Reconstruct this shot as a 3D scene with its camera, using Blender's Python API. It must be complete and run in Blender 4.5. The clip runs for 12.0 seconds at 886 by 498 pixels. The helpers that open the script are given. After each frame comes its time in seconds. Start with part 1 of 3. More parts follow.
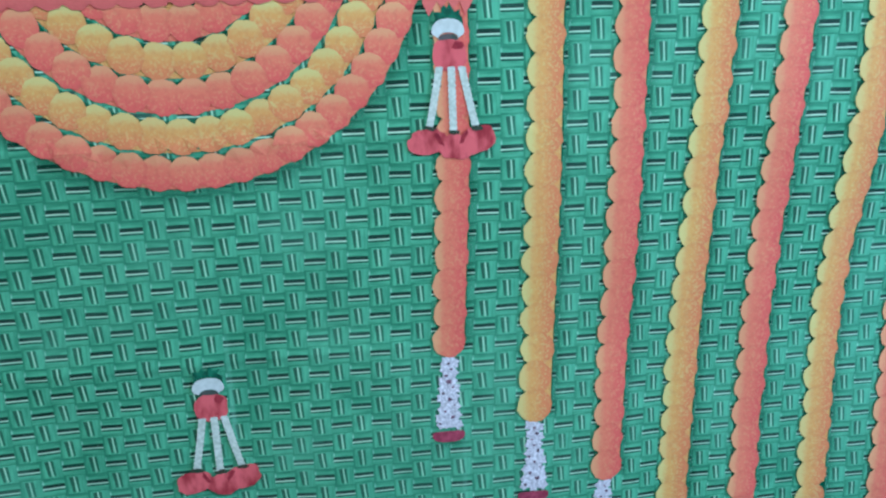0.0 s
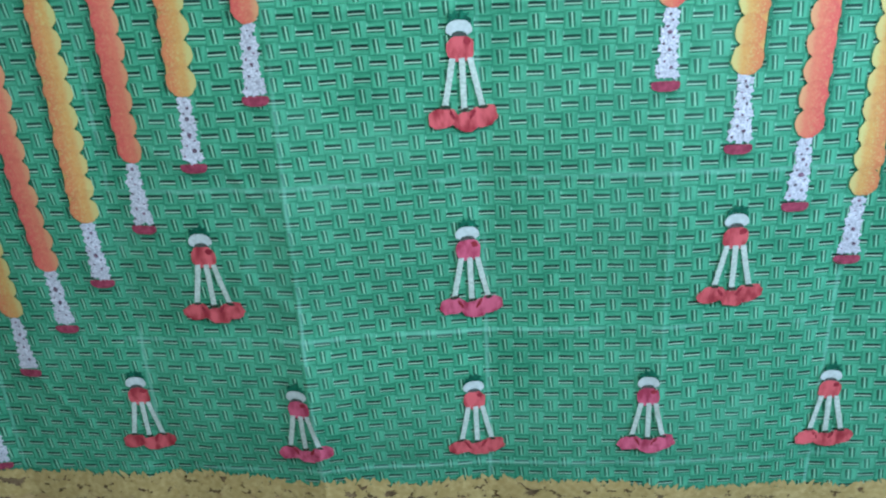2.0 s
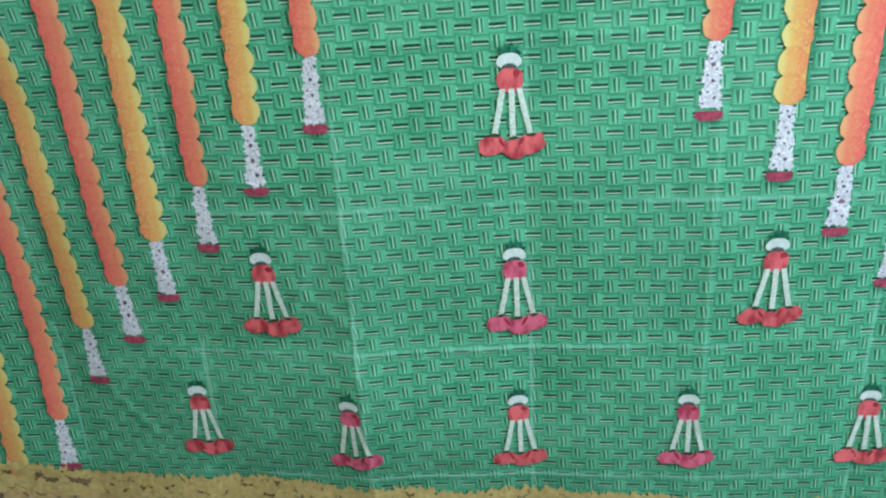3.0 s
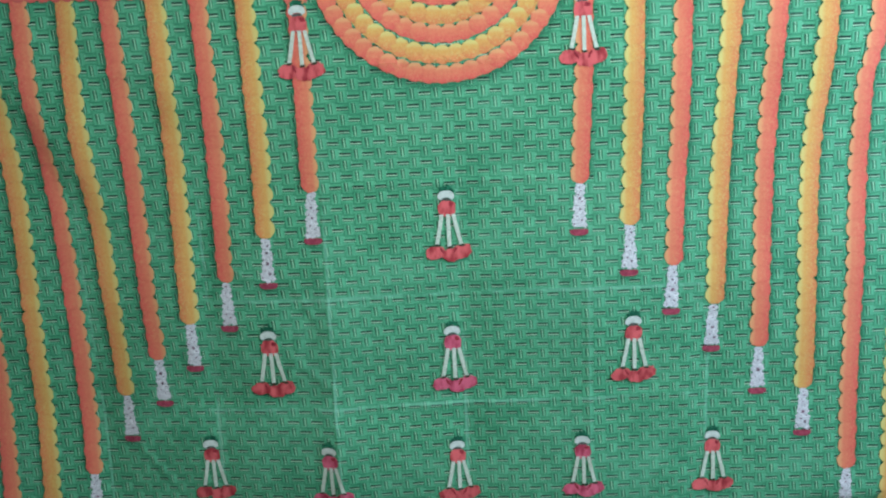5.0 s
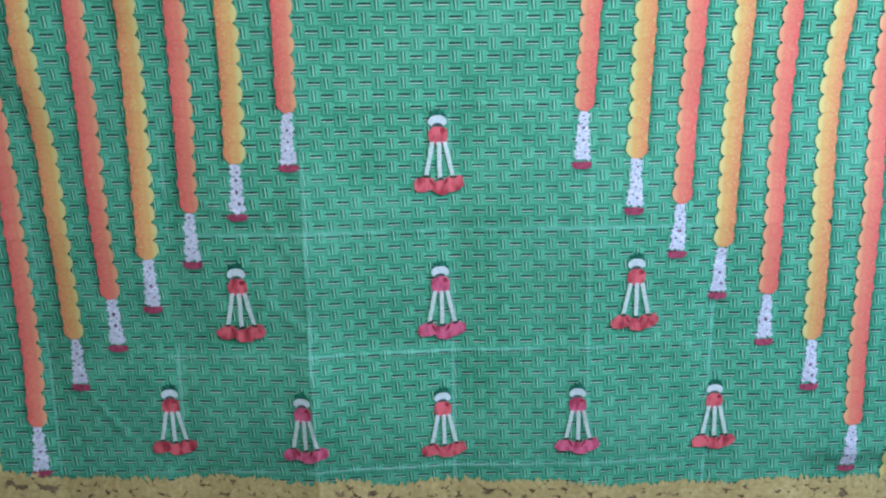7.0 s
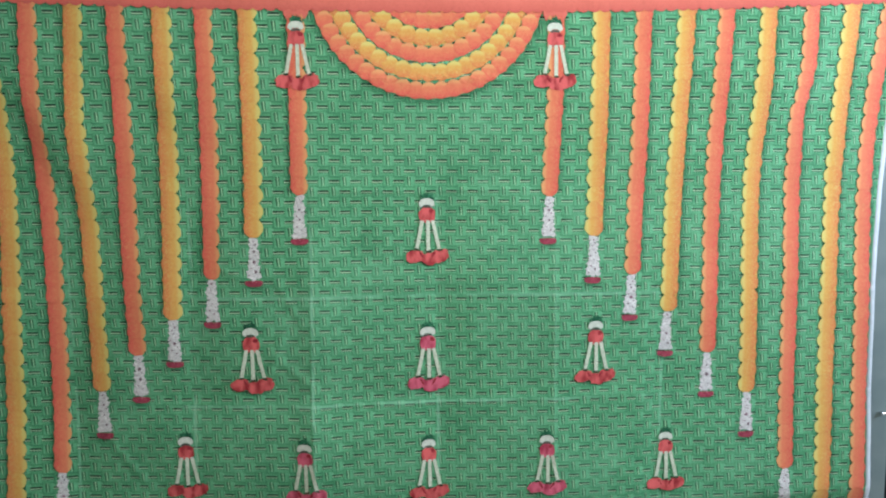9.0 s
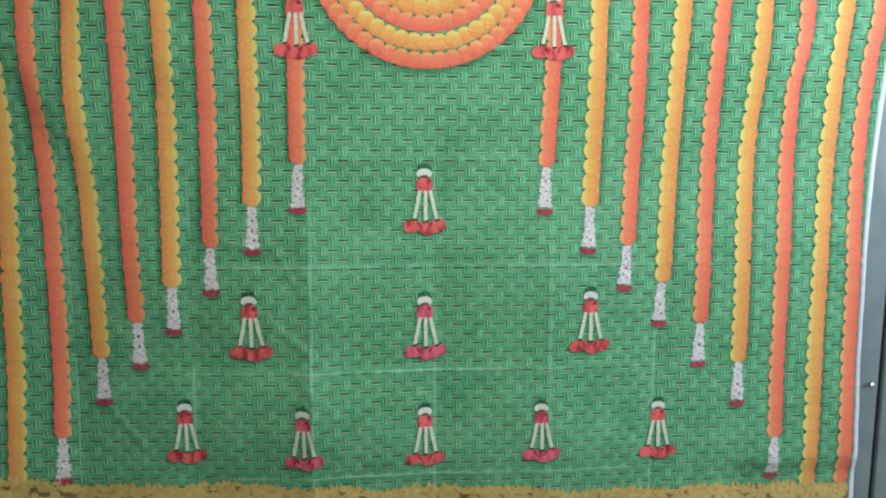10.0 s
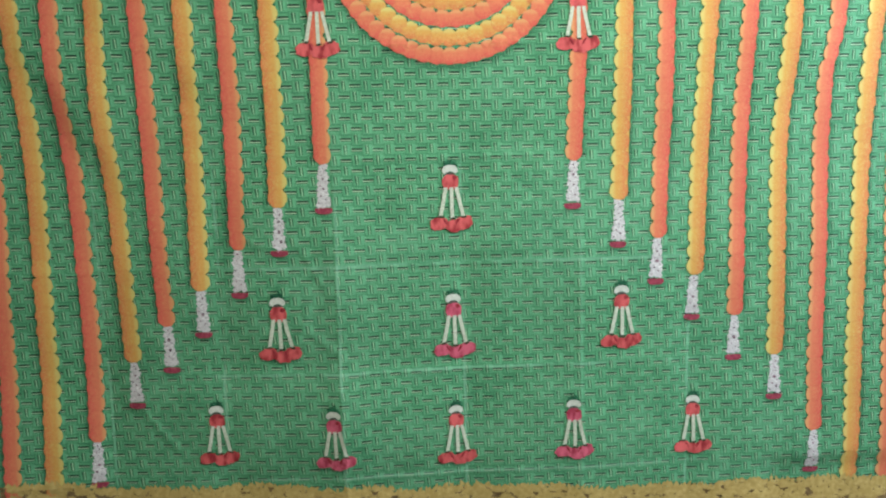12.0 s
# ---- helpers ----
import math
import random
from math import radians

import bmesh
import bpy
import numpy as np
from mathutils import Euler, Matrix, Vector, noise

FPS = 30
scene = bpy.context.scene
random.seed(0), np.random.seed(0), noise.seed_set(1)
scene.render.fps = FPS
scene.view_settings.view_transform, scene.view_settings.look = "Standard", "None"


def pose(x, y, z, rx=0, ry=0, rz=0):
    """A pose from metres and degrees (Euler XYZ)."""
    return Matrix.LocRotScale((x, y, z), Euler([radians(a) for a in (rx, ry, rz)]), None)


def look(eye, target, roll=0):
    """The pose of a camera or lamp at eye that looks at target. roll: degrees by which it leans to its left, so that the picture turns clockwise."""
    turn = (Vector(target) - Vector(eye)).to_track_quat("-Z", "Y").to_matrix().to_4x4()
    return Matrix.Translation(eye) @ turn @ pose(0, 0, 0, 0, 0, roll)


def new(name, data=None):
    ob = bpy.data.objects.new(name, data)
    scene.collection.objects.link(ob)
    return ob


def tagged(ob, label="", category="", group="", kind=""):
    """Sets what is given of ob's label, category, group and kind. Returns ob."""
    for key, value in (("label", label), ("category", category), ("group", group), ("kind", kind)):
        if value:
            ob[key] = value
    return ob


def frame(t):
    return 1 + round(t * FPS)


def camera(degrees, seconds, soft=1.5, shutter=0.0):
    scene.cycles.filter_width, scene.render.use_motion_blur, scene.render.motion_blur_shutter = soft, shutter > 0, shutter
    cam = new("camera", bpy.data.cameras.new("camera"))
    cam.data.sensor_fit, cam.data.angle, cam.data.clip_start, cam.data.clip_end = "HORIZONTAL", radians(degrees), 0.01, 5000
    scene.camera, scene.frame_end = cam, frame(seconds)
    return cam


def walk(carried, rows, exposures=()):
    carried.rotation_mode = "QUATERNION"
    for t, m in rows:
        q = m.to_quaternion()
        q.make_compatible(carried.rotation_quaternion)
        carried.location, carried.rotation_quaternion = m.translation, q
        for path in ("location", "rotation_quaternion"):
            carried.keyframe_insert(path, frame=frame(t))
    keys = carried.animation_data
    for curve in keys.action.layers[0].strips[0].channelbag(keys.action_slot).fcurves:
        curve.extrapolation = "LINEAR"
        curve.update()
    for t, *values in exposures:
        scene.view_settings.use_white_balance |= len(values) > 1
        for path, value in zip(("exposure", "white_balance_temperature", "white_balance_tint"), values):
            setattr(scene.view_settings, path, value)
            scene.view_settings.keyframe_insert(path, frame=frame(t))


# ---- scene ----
cam = camera(59.8, 12.0, soft=2.3)
PATH = [
    (0, (0.222, -0.99, 1.719), (0.427, 0.918, 1.156), -1.5),
    (0.3, (0.194, -1.018, 1.697), (0.434, 0.908, 1.218), -2.1),
    (0.5, (0.196, -1.031, 1.719), (0.383, 0.897, 1.22), -1.8),
    (0.6, (0.147, -1.077, 1.652), (0.295, 0.876, 1.248), -1.4),
    (0.8, (0.043, -1.247, 1.587), (0.003, 0.739, 1.354), -1.4),
    (1, (0.036, -1.45, 1.556), (-0.08, 0.528, 1.284), -1.2),
    (1.2, (0.044, -1.508, 1.516), (-0.103, 0.468, 1.245), -1.7),
    (1.5, (0.051, -1.545, 1.487), (-0.08, 0.422, 1.148), -2.0),
    (2, (0.028, -1.259, 1.412), (-0.076, 0.575, 0.622), -3.0),
    (2.5, (-0.001, -1.083, 1.365), (-0.147, 0.662, 0.399), -4.6),
    (3, (0.007, -1.302, 1.471), (-0.185, 0.527, 0.686), -3.6),
    (3.5, (0.026, -1.733, 1.489), (-0.065, 0.222, 1.079), -2.4),
    (3.7, (-0.031, -1.786, 1.474), (-0.05, 0.193, 1.188), -2.1),
    (5.3, (0.043, -1.916, 1.499), (-0.015, 0.036, 1.067), -2.7),
    (5.5, (0.041, -1.919, 1.478), (-0.018, 0.026, 1.017), -2.9),
    (6, (0.055, -1.763, 1.52), (-0.032, 0.153, 0.953), -2.7),
    (6.5, (-0.006, -1.64, 1.51), (-0.095, 0.267, 0.915), -1.9),
    (7, (-0.039, -1.757, 1.349), (0.014, 0.194, 0.91), -0.8),
    (7.2, (-0.079, -1.867, 1.342), (-0.013, 0.094, 0.951), -0.3),
    (8.8, (-0.055, -2.054, 1.383), (0.046, -0.072, 1.137), -0.3),
    (9, (-0.107, -2.059, 1.354), (0.038, -0.076, 1.134), -0.1),
    (9.5, (-0.103, -2.061, 1.335), (0.051, -0.091, 1.025), -0.2),
    (9.6, (-0.106, -2.056, 1.371), (0.049, -0.1, 0.985), -0.1),
    (10, (-0.119, -2.076, 1.335), (0.043, -0.102, 1.058), 0.3),
    (10.5, (-0.122, -2.063, 1.343), (0.009, -0.074, 1.174), 0.3),
    (11, (-0.121, -2.057, 1.342), (-0.019, -0.066, 1.181), -2.3),
    (11.5, (-0.125, -2.058, 1.328), (-0.009, -0.068, 1.163), -2.0),
    (12, (-0.123, -2.056, 1.341), (-0.027, -0.08, 1.049), -1.3),
]
# ---- light ----
EXPOSURE_ROWS = [
    (0.0, -0.30, 4480, 18), (0.5, -0.36, 5100, 12), (1.0, -0.25, 5350, 7), (1.5, -0.12, 5150, 10), (2.0, 0.17, 4600, 15), (2.5, 0.28, 5650, 8),
    (3.0, 0.27, 5050, 12), (3.5, 0.1, 4700, 19), (5.5, 0.0, 5150, 11), (6.0, 0.05, 5100, 16), (6.5, 0.1, 4800, 14), (7.0, 0.20, 4620, 24),
    (9.0, 0.1, 5750, 17), (10.5, 0.1, 5850, 16), (12.0, 0.1, 5950, 16)]
walk(cam, [(t, look(eye, target, roll)) for t, eye, target, roll in PATH], EXPOSURE_ROWS)

world = bpy.data.worlds.new("sky")
scene.world = world
world.use_nodes = True
sky = world.node_tree.nodes.new("ShaderNodeTexSky")
sky.sky_type = "NISHITA"
sky.sun_disc = False
sky.sun_elevation, sky.sun_rotation = radians(40), radians(160)
back = world.node_tree.nodes["Background"]
back.inputs["Strength"].default_value = 0.10
world.node_tree.links.new(sky.outputs[0], back.inputs[0])


def area_lamp(name, m, sx, sy, watts, colour):
    lamp = bpy.data.lights.new(name, "AREA")
    lamp.shape, lamp.size, lamp.size_y, lamp.energy, lamp.color = "RECTANGLE", sx, sy, watts, colour
    ob = new(name, lamp)
    ob.matrix_world = m
    return ob


# daylight through the window in the side wall, and an added fill under the ceiling
area_lamp("window_light", pose(2.585, -1.15, 1.95, 0, 90, 0), 1.1, 1.5, 90, (0.84, 0.95, 1.0))
area_lamp("ceiling_fill_light", pose(0.25, -1.32, 2.74), 0.6, 0.6, 38, (1.0, 0.95, 0.72))


# ---- materials ----
class Sock:
    """A node socket that can be reckoned with."""

    def __init__(self, tree, out):
        self.tree, self.out = tree, out

    def op(self, kind, *others):
        n = self.tree.nodes.new("ShaderNodeMath")
        n.operation = kind
        for k, v in enumerate((self, *others)):
            if isinstance(v, Sock):
                self.tree.links.new(v.out, n.inputs[k])
            else:
                n.inputs[k].default_value = v
        return Sock(self.tree, n.outputs[0])

    def __add__(self, o): return self.op("ADD", o)
    def __sub__(self, o): return self.op("SUBTRACT", o)
    def __mul__(self, o): return self.op("MULTIPLY", o)
    def __truediv__(self, o): return self.op("DIVIDE", o)
    def floor(self): return self.op("FLOOR")
    def fract(self): return self.op("FRACT")
    def less(self, o): return self.op("LESS_THAN", o)
    def flip(self): return (self * -1.0) + 1.0


def ramp_between(s, a, b):
    """0 below a, 1 above b, smooth between."""
    n = s.tree.nodes.new("ShaderNodeMapRange")
    n.interpolation_type = "SMOOTHSTEP"
    s.tree.links.new(s.out, n.inputs["Value"])
    n.inputs["From Min"].default_value, n.inputs["From Max"].default_value = a, b
    return Sock(s.tree, n.outputs["Result"])


def stripe(s, centre, half, soft):
    """1 on a stripe round centre."""
    d = (s - centre).op("ABSOLUTE")
    return ramp_between(d, half, half + soft).flip()


def blend(tree, fac, a, b):
    n = tree.nodes.new("ShaderNodeMix")
    n.data_type = "RGBA"
    for sock, v in ((n.inputs[0], fac), (n.inputs[6], a), (n.inputs[7], b)):
        if isinstance(v, Sock):
            tree.links.new(v.out, sock)
        elif isinstance(v, (int, float)):
            sock.default_value = v
        else:
            sock.default_value = (*v, 1)
    return Sock(tree, n.outputs[2])


def noise_of(tree, scale, detail=3.0, coords="Object", stretch=None):
    n = tree.nodes.new("ShaderNodeTexNoise")
    n.inputs["Scale"].default_value, n.inputs["Detail"].default_value = scale, detail
    c = tree.nodes.new("ShaderNodeTexCoord")
    source = c.outputs[coords]
    if stretch:
        m = tree.nodes.new("ShaderNodeMapping")
        m.inputs["Scale"].default_value = stretch
        tree.links.new(source, m.inputs[0])
        source = m.outputs[0]
    tree.links.new(source, n.inputs["Vector"])
    return Sock(tree, n.outputs["Fac"])


def uv_of(tree):
    n = tree.nodes.new("ShaderNodeUVMap")
    n.uv_map = "print"
    s = tree.nodes.new("ShaderNodeSeparateXYZ")
    tree.links.new(n.outputs[0], s.inputs[0])
    return Sock(tree, s.outputs[0]), Sock(tree, s.outputs[1])


def material(name, rough=0.8, metal=0.0):
    m = bpy.data.materials.new(name)
    m.use_nodes = True
    tree = m.node_tree
    b = tree.nodes["Principled BSDF"]
    b.inputs["Roughness"].default_value, b.inputs["Metallic"].default_value = rough, metal
    b.inputs["Specular IOR Level"].default_value = 0.2
    return m, tree, b


def finish(tree, b, colour, bump=None, strength=0.1, distance=0.001):
    tree.links.new(colour.out, b.inputs["Base Color"])
    if bump:
        n = tree.nodes.new("ShaderNodeBump")
        n.inputs["Strength"].default_value, n.inputs["Distance"].default_value = strength, distance
        tree.links.new(bump.out, n.inputs["Height"])
        tree.links.new(n.outputs[0], b.inputs["Normal"])


CELL_W, CELL_H = 0.0287, 0.0264


def basket_weave_print():
    """Green printed basket weave: a chequer of lying and standing strips with a pale and a dark line in each."""
    m, tree, b = material("basket_weave_print", 0.78)
    u, v = uv_of(tree)
    wob = noise_of(tree, 14.0, 2.0)
    cu = u / CELL_W + (wob - 0.5) * 0.10 + 100.0
    cv = v / CELL_H + (wob - 0.5) * 0.12
    iu, iv, fu, fv = cu.floor(), cv.floor(), cu.fract(), cv.fract()
    lying = ((iu + iv) * 0.5).fract().less(0.25)
    along = fu * lying.flip() + fv * lying      # across the strip
    run = fu * lying + fv * lying.flip()        # along the strip
    ends = ramp_between((run - 0.5).op("ABSOLUTE") - lying * 0.07, 0.40, 0.45).flip()
    firm = lying * 0.20 + 0.80
    standing = lying.flip()
    # lying strips: a pale line under a dark one; standing strips: a slanting pale line between two dark wedges
    slant = (run * -1.0 + 0.5) * standing
    line = along - slant * 0.10 - standing * 0.07
    pale = ramp_between((line - 0.425).op("ABSOLUTE") - run * standing * 0.010 - lying * 0.010, 0.010, 0.038).flip() * ends * firm
    wedge = run * standing * 0.056 + lying * 0.066 + 0.028
    side = standing * -0.125 + lying * 0.112
    dark = ramp_between((line - 0.425 - side + standing * run * -0.015 + standing * 0.02).op("ABSOLUTE") - wedge, 0.0, 0.035).flip() * ends * firm
    other = ramp_between((line - 0.425 + side * 0.82).op("ABSOLUTE") - standing * run * 0.034 - lying * 0.014 - standing * 0.012, 0.010, 0.046).flip() * ends * firm
    pick = tree.nodes.new("ShaderNodeCombineXYZ")
    tree.links.new(iu.out, pick.inputs[0]), tree.links.new(iv.out, pick.inputs[1])
    white = tree.nodes.new("ShaderNodeTexWhiteNoise")
    white.noise_dimensions = "2D"
    tree.links.new(pick.outputs[0], white.inputs["Vector"])
    chance = Sock(tree, white.outputs["Value"])
    body = ramp_between(along, 0.0, 0.3) * ramp_between(along, 0.68, 1.0).flip()
    grain = noise_of(tree, 90.0, 3.0)
    fibre = tree.nodes.new("ShaderNodeCombineXYZ")
    tree.links.new((iu * 7.3 + along * 9.0).out, fibre.inputs[0])
    tree.links.new((iv * 5.1 + run * 0.9).out, fibre.inputs[1])
    streak = tree.nodes.new("ShaderNodeTexNoise")
    streak.inputs["Scale"].default_value, streak.inputs["Detail"].default_value = 1.0, 2.0
    tree.links.new(fibre.outputs[0], streak.inputs["Vector"])
    tone = body * 0.24 + chance * 0.15 + grain * 0.26 + ramp_between(Sock(tree, streak.outputs["Fac"]), 0.3, 0.7) * 0.48
    colour = blend(tree, tone, (0.030, 0.156, 0.070), (0.138, 0.415, 0.206))
    sheen = standing * ramp_between(fu, 0.58, 0.68) * ramp_between(fu, 0.93, 0.99).flip()
    colour = blend(tree, sheen * (chance * 0.14 + 0.06), colour, (0.17, 0.50, 0.29))
    gap = lying * (ramp_between(fv, 0.0, 0.10).flip() + ramp_between(fv, 0.66, 1.0)) + standing * ramp_between(fu, 0.02, 0.16).flip()
    colour = blend(tree, gap * 0.50, colour, (0.006, 0.090, 0.036))
    tick = lying * stripe(fu, 0.035, 0.014, 0.030) * ramp_between(fv, 0.22, 0.36) * ramp_between(fv, 0.75, 0.95).flip()
    colour = blend(tree, tick * (chance * 0.45 + 0.35), colour, (0.36, 0.66, 0.44))
    colour = blend(tree, other * 0.95, colour, (0.003, 0.036, 0.016))
    colour = blend(tree, dark * 0.97, colour, (0.0015, 0.014, 0.007))
    colour = blend(tree, pale * (chance * 0.22 + 0.58), colour, (0.60, 0.80, 0.52))
    fade = noise_of(tree, 2.2, 2.0)
    colour = blend(tree, ramp_between(fade, 0.35, 0.75) * 0.10, colour, (0.21, 0.45, 0.29))
    blot = noise_of(tree, 11.0, 3.0)
    colour = blend(tree, ramp_between(blot, 0.50, 0.72) * 0.16, colour, (0.18, 0.44, 0.26))
    colour = blend(tree, ramp_between(blot, 0.28, 0.48).flip() * 0.22, colour, (0.010, 0.110, 0.045))
    # print worn pale along the folds
    place = tree.nodes.new("ShaderNodeTexCoord")
    axes = tree.nodes.new("ShaderNodeSeparateXYZ")
    tree.links.new(place.outputs["Object"], axes.inputs[0])
    px, pz = Sock(tree, axes.outputs[0]), Sock(tree, axes.outputs[2])
    rub = noise_of(tree, 7.0, 4.0)
    for f, wear in ((-0.94, 0.6), (-0.624, 1.0), (-0.307, 1.0), (0.030, 0.9), (0.352, 0.3), (0.659, 0.8)):
        worn = stripe(px + (rub - 0.5) * 0.012, f, 0.0008, 0.0050) * ramp_between(pz, 0.95, 1.45).flip() * ramp_between(rub, 0.34, 0.60)
        colour = blend(tree, worn * (0.46 * wear), colour, (0.30, 0.58, 0.40))
    for f in (0.408, 0.706, 1.0):
        worn = stripe(pz + (rub - 0.5) * 0.012, f, 0.0010, 0.006) * ramp_between(rub, 0.36, 0.56) * ramp_between(px.op("ABSOLUTE"), 0.55, 0.80).flip()
        colour = blend(tree, worn * 0.34, colour, (0.30, 0.58, 0.40))
    finish(tree, b, colour, noise_of(tree, 900.0, 2.0), 0.06, 0.0006)
    return m


def printed_flower(name, rim, middle, deep, spark=0.55):
    """A printed marigold head: pale on the one side, deep on the other, with the sparkle of its petals."""
    m, tree, b = material(name, 0.78)
    u, v = uv_of(tree)
    petals = noise_of(tree, 260.0, 3.0)
    side = u + (petals - 0.5) * 0.5
    colour = blend(tree, ramp_between(side, -0.75, 0.30), deep, middle)
    colour = blend(tree, ramp_between(side, 0.22, 0.80), colour, rim)
    dots = ramp_between(noise_of(tree, 330.0, 0.0), 0.54, 0.66) * ramp_between(u, -1.0, -0.6) * ramp_between(u, 0.0, 0.5).flip()
    colour = blend(tree, dots * spark, colour, rim)
    frill = ramp_between(noise_of(tree, 150.0, 4.0), 0.34, 0.50).flip() * ramp_between(u, 0.35, 0.75).flip()
    colour = blend(tree, frill * 0.24, colour, [x * 0.72 for x in deep])
    edge = ramp_between((u * u + v * v), 0.50, 1.0) * 0.26
    colour = blend(tree, edge * ramp_between(u, 0.1, 0.7).flip(), colour, [x * 0.8 for x in deep])
    info = tree.nodes.new("ShaderNodeObjectInfo")
    chance = Sock(tree, info.outputs["Random"])
    colour = blend(tree, chance * 0.22, colour, deep)
    finish(tree, b, colour, noise_of(tree, 900.0, 2.0), 0.06, 0.0006)
    return m


def mottled(name, a, c, scale=60.0, rough=0.8, detail=4.0, lo=0.3, hi=0.7, random_tone=0.0, metal=0.0, bump=0.05, stretch=None):
    m, tree, b = material(name, rough, metal)
    fac = ramp_between(noise_of(tree, scale, detail, stretch=stretch), lo, hi)
    colour = blend(tree, fac, a, c)
    if random_tone:
        geo = tree.nodes.new("ShaderNodeNewGeometry")
        colour = blend(tree, Sock(tree, geo.outputs["Random Per Island"]) * random_tone, colour, a)
    big = noise_of(tree, scale * 0.08, 2.0)
    colour = blend(tree, ramp_between(big, 0.35, 0.7) * 0.15, colour, [x * 0.75 for x in a])
    finish(tree, b, colour, noise_of(tree, scale * 4, 2.0), bump, 0.001)
    return m


def shadow_fade(name, tone, most):
    """Ink of a printed drop shadow that thins out from the middle of its patch to the rim."""
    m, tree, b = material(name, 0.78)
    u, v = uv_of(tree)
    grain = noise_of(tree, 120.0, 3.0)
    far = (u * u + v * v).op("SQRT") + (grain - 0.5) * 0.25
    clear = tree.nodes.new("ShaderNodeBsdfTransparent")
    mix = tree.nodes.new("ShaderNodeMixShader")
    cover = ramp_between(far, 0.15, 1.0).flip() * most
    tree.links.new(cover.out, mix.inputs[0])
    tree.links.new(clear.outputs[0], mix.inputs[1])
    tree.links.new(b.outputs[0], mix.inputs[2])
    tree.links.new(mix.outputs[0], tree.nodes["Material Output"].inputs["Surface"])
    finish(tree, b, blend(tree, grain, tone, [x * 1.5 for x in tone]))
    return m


WEAVE = basket_weave_print()
# dark green ink for the drop shadows painted round the printed motifs
SHADOW_INK = shadow_fade("drop_shadow_ink", (0.006, 0.060, 0.022), 0.34)
YELLOW = printed_flower("yellow_marigold_print", (0.56, 0.50, 0.150), (0.58, 0.330, 0.074), (0.57, 0.200, 0.066), 0.50)
ORANGE = printed_flower("orange_marigold_print", (0.61, 0.310, 0.125), (0.61, 0.176, 0.086), (0.59, 0.112, 0.076), 0.45)
BAND = printed_flower("coral_band_print", (0.58, 0.160, 0.118), (0.56, 0.138, 0.100), (0.50, 0.108, 0.082), 0.25)
WHITE_CLOTH = mottled("white_cloth", (0.50, 0.54, 0.58), (0.57, 0.61, 0.65), 40.0, 0.85)
LEAF = mottled("dark_leaf_print", (0.008, 0.052, 0.026), (0.028, 0.150, 0.072), 90.0)
CAP = mottled("white_cap_print", (0.46, 0.50, 0.42), (0.57, 0.61, 0.53), 120.0)
RED = mottled("red_petal_print", (0.27, 0.026, 0.030), (0.60, 0.115, 0.110), 60.0, lo=0.30, hi=0.62, stretch=(1.0, 1.0, 0.45))
PINK = mottled("pink_petal_print", (0.30, 0.034, 0.062), (0.60, 0.125, 0.185), 60.0, lo=0.30, hi=0.62, stretch=(1.0, 1.0, 0.45))
# dark green that paints the shadow in the notches between flower heads
SHADOW_EDGING = mottled("shadow_edging_print", (0.010, 0.080, 0.030), (0.024, 0.130, 0.055), 80.0)
CAP_SHADOW = mottled("cap_shadow_print", (0.050, 0.070, 0.050), (0.10, 0.085, 0.075), 120.0)
KNOT = mottled("dark_knot_print", (0.020, 0.045, 0.022), (0.060, 0.050, 0.030), 150.0)
# maroon for the shade painted on the bud and between the petals
SHADE = mottled("maroon_shade_print", (0.20, 0.016, 0.024), (0.30, 0.030, 0.036), 120.0)
STRING = mottled("cream_string_print", (0.40, 0.45, 0.34), (0.58, 0.62, 0.50), 200.0)
JASMINE = mottled("white_jasmine_print", (0.38, 0.37, 0.37), (0.78, 0.77, 0.75), 300.0, random_tone=0.40)
PISTIL = mottled("dark_speck_print", (0.08, 0.06, 0.07), (0.26, 0.14, 0.18), 90.0)
MAROON = mottled("maroon_base_print", (0.20, 0.030, 0.050), (0.34, 0.060, 0.090), 110.0)
GOLD = mottled("yellow_border_print", (0.40, 0.29, 0.085), (0.54, 0.41, 0.15), 90.0, random_tone=0.5)
OCHRE = mottled("ochre_border_print", (0.38, 0.26, 0.085), (0.52, 0.37, 0.15), 90.0, random_tone=0.5)
ROSE = mottled("dusty_rose_border_print", (0.42, 0.28, 0.17), (0.56, 0.40, 0.28), 90.0, random_tone=0.5)
UMBER = mottled("umber_ground_print", (0.13, 0.085, 0.035), (0.26, 0.175, 0.080), 60.0)
WALL = mottled("grey_teal_wall_paint", (0.15, 0.20, 0.20), (0.19, 0.24, 0.24), 30.0, 0.6)
CREAM = mottled("cream_wall_paint", (0.62, 0.60, 0.55), (0.70, 0.68, 0.62), 25.0, 0.85)
TILE = mottled("beige_floor_tile", (0.20, 0.18, 0.15), (0.28, 0.25, 0.21), 18.0, 0.4)
STEEL = mottled("dark_green_grey_enamel", (0.135, 0.175, 0.175), (0.165, 0.205, 0.200), 12.0, 0.35)
SEAM = mottled("black_gap", (0.010, 0.013, 0.015), (0.018, 0.022, 0.024), 20.0, 0.5)
CHROME = mottled("polished_steel", (0.65, 0.66, 0.68), (0.80, 0.80, 0.80), 40.0, 0.15, metal=1.0)


# ---- building helpers ----
def part(name, bm, mat, parent=None, label="", smooth=False):
    mesh = bpy.data.meshes.new(name)
    bm.to_mesh(mesh)
    bm.free()
    mesh.materials.append(mat)
    if smooth:
        mesh.shade_smooth()
    ob = new(name, mesh)
    ob.parent = parent
    return tagged(ob, label)


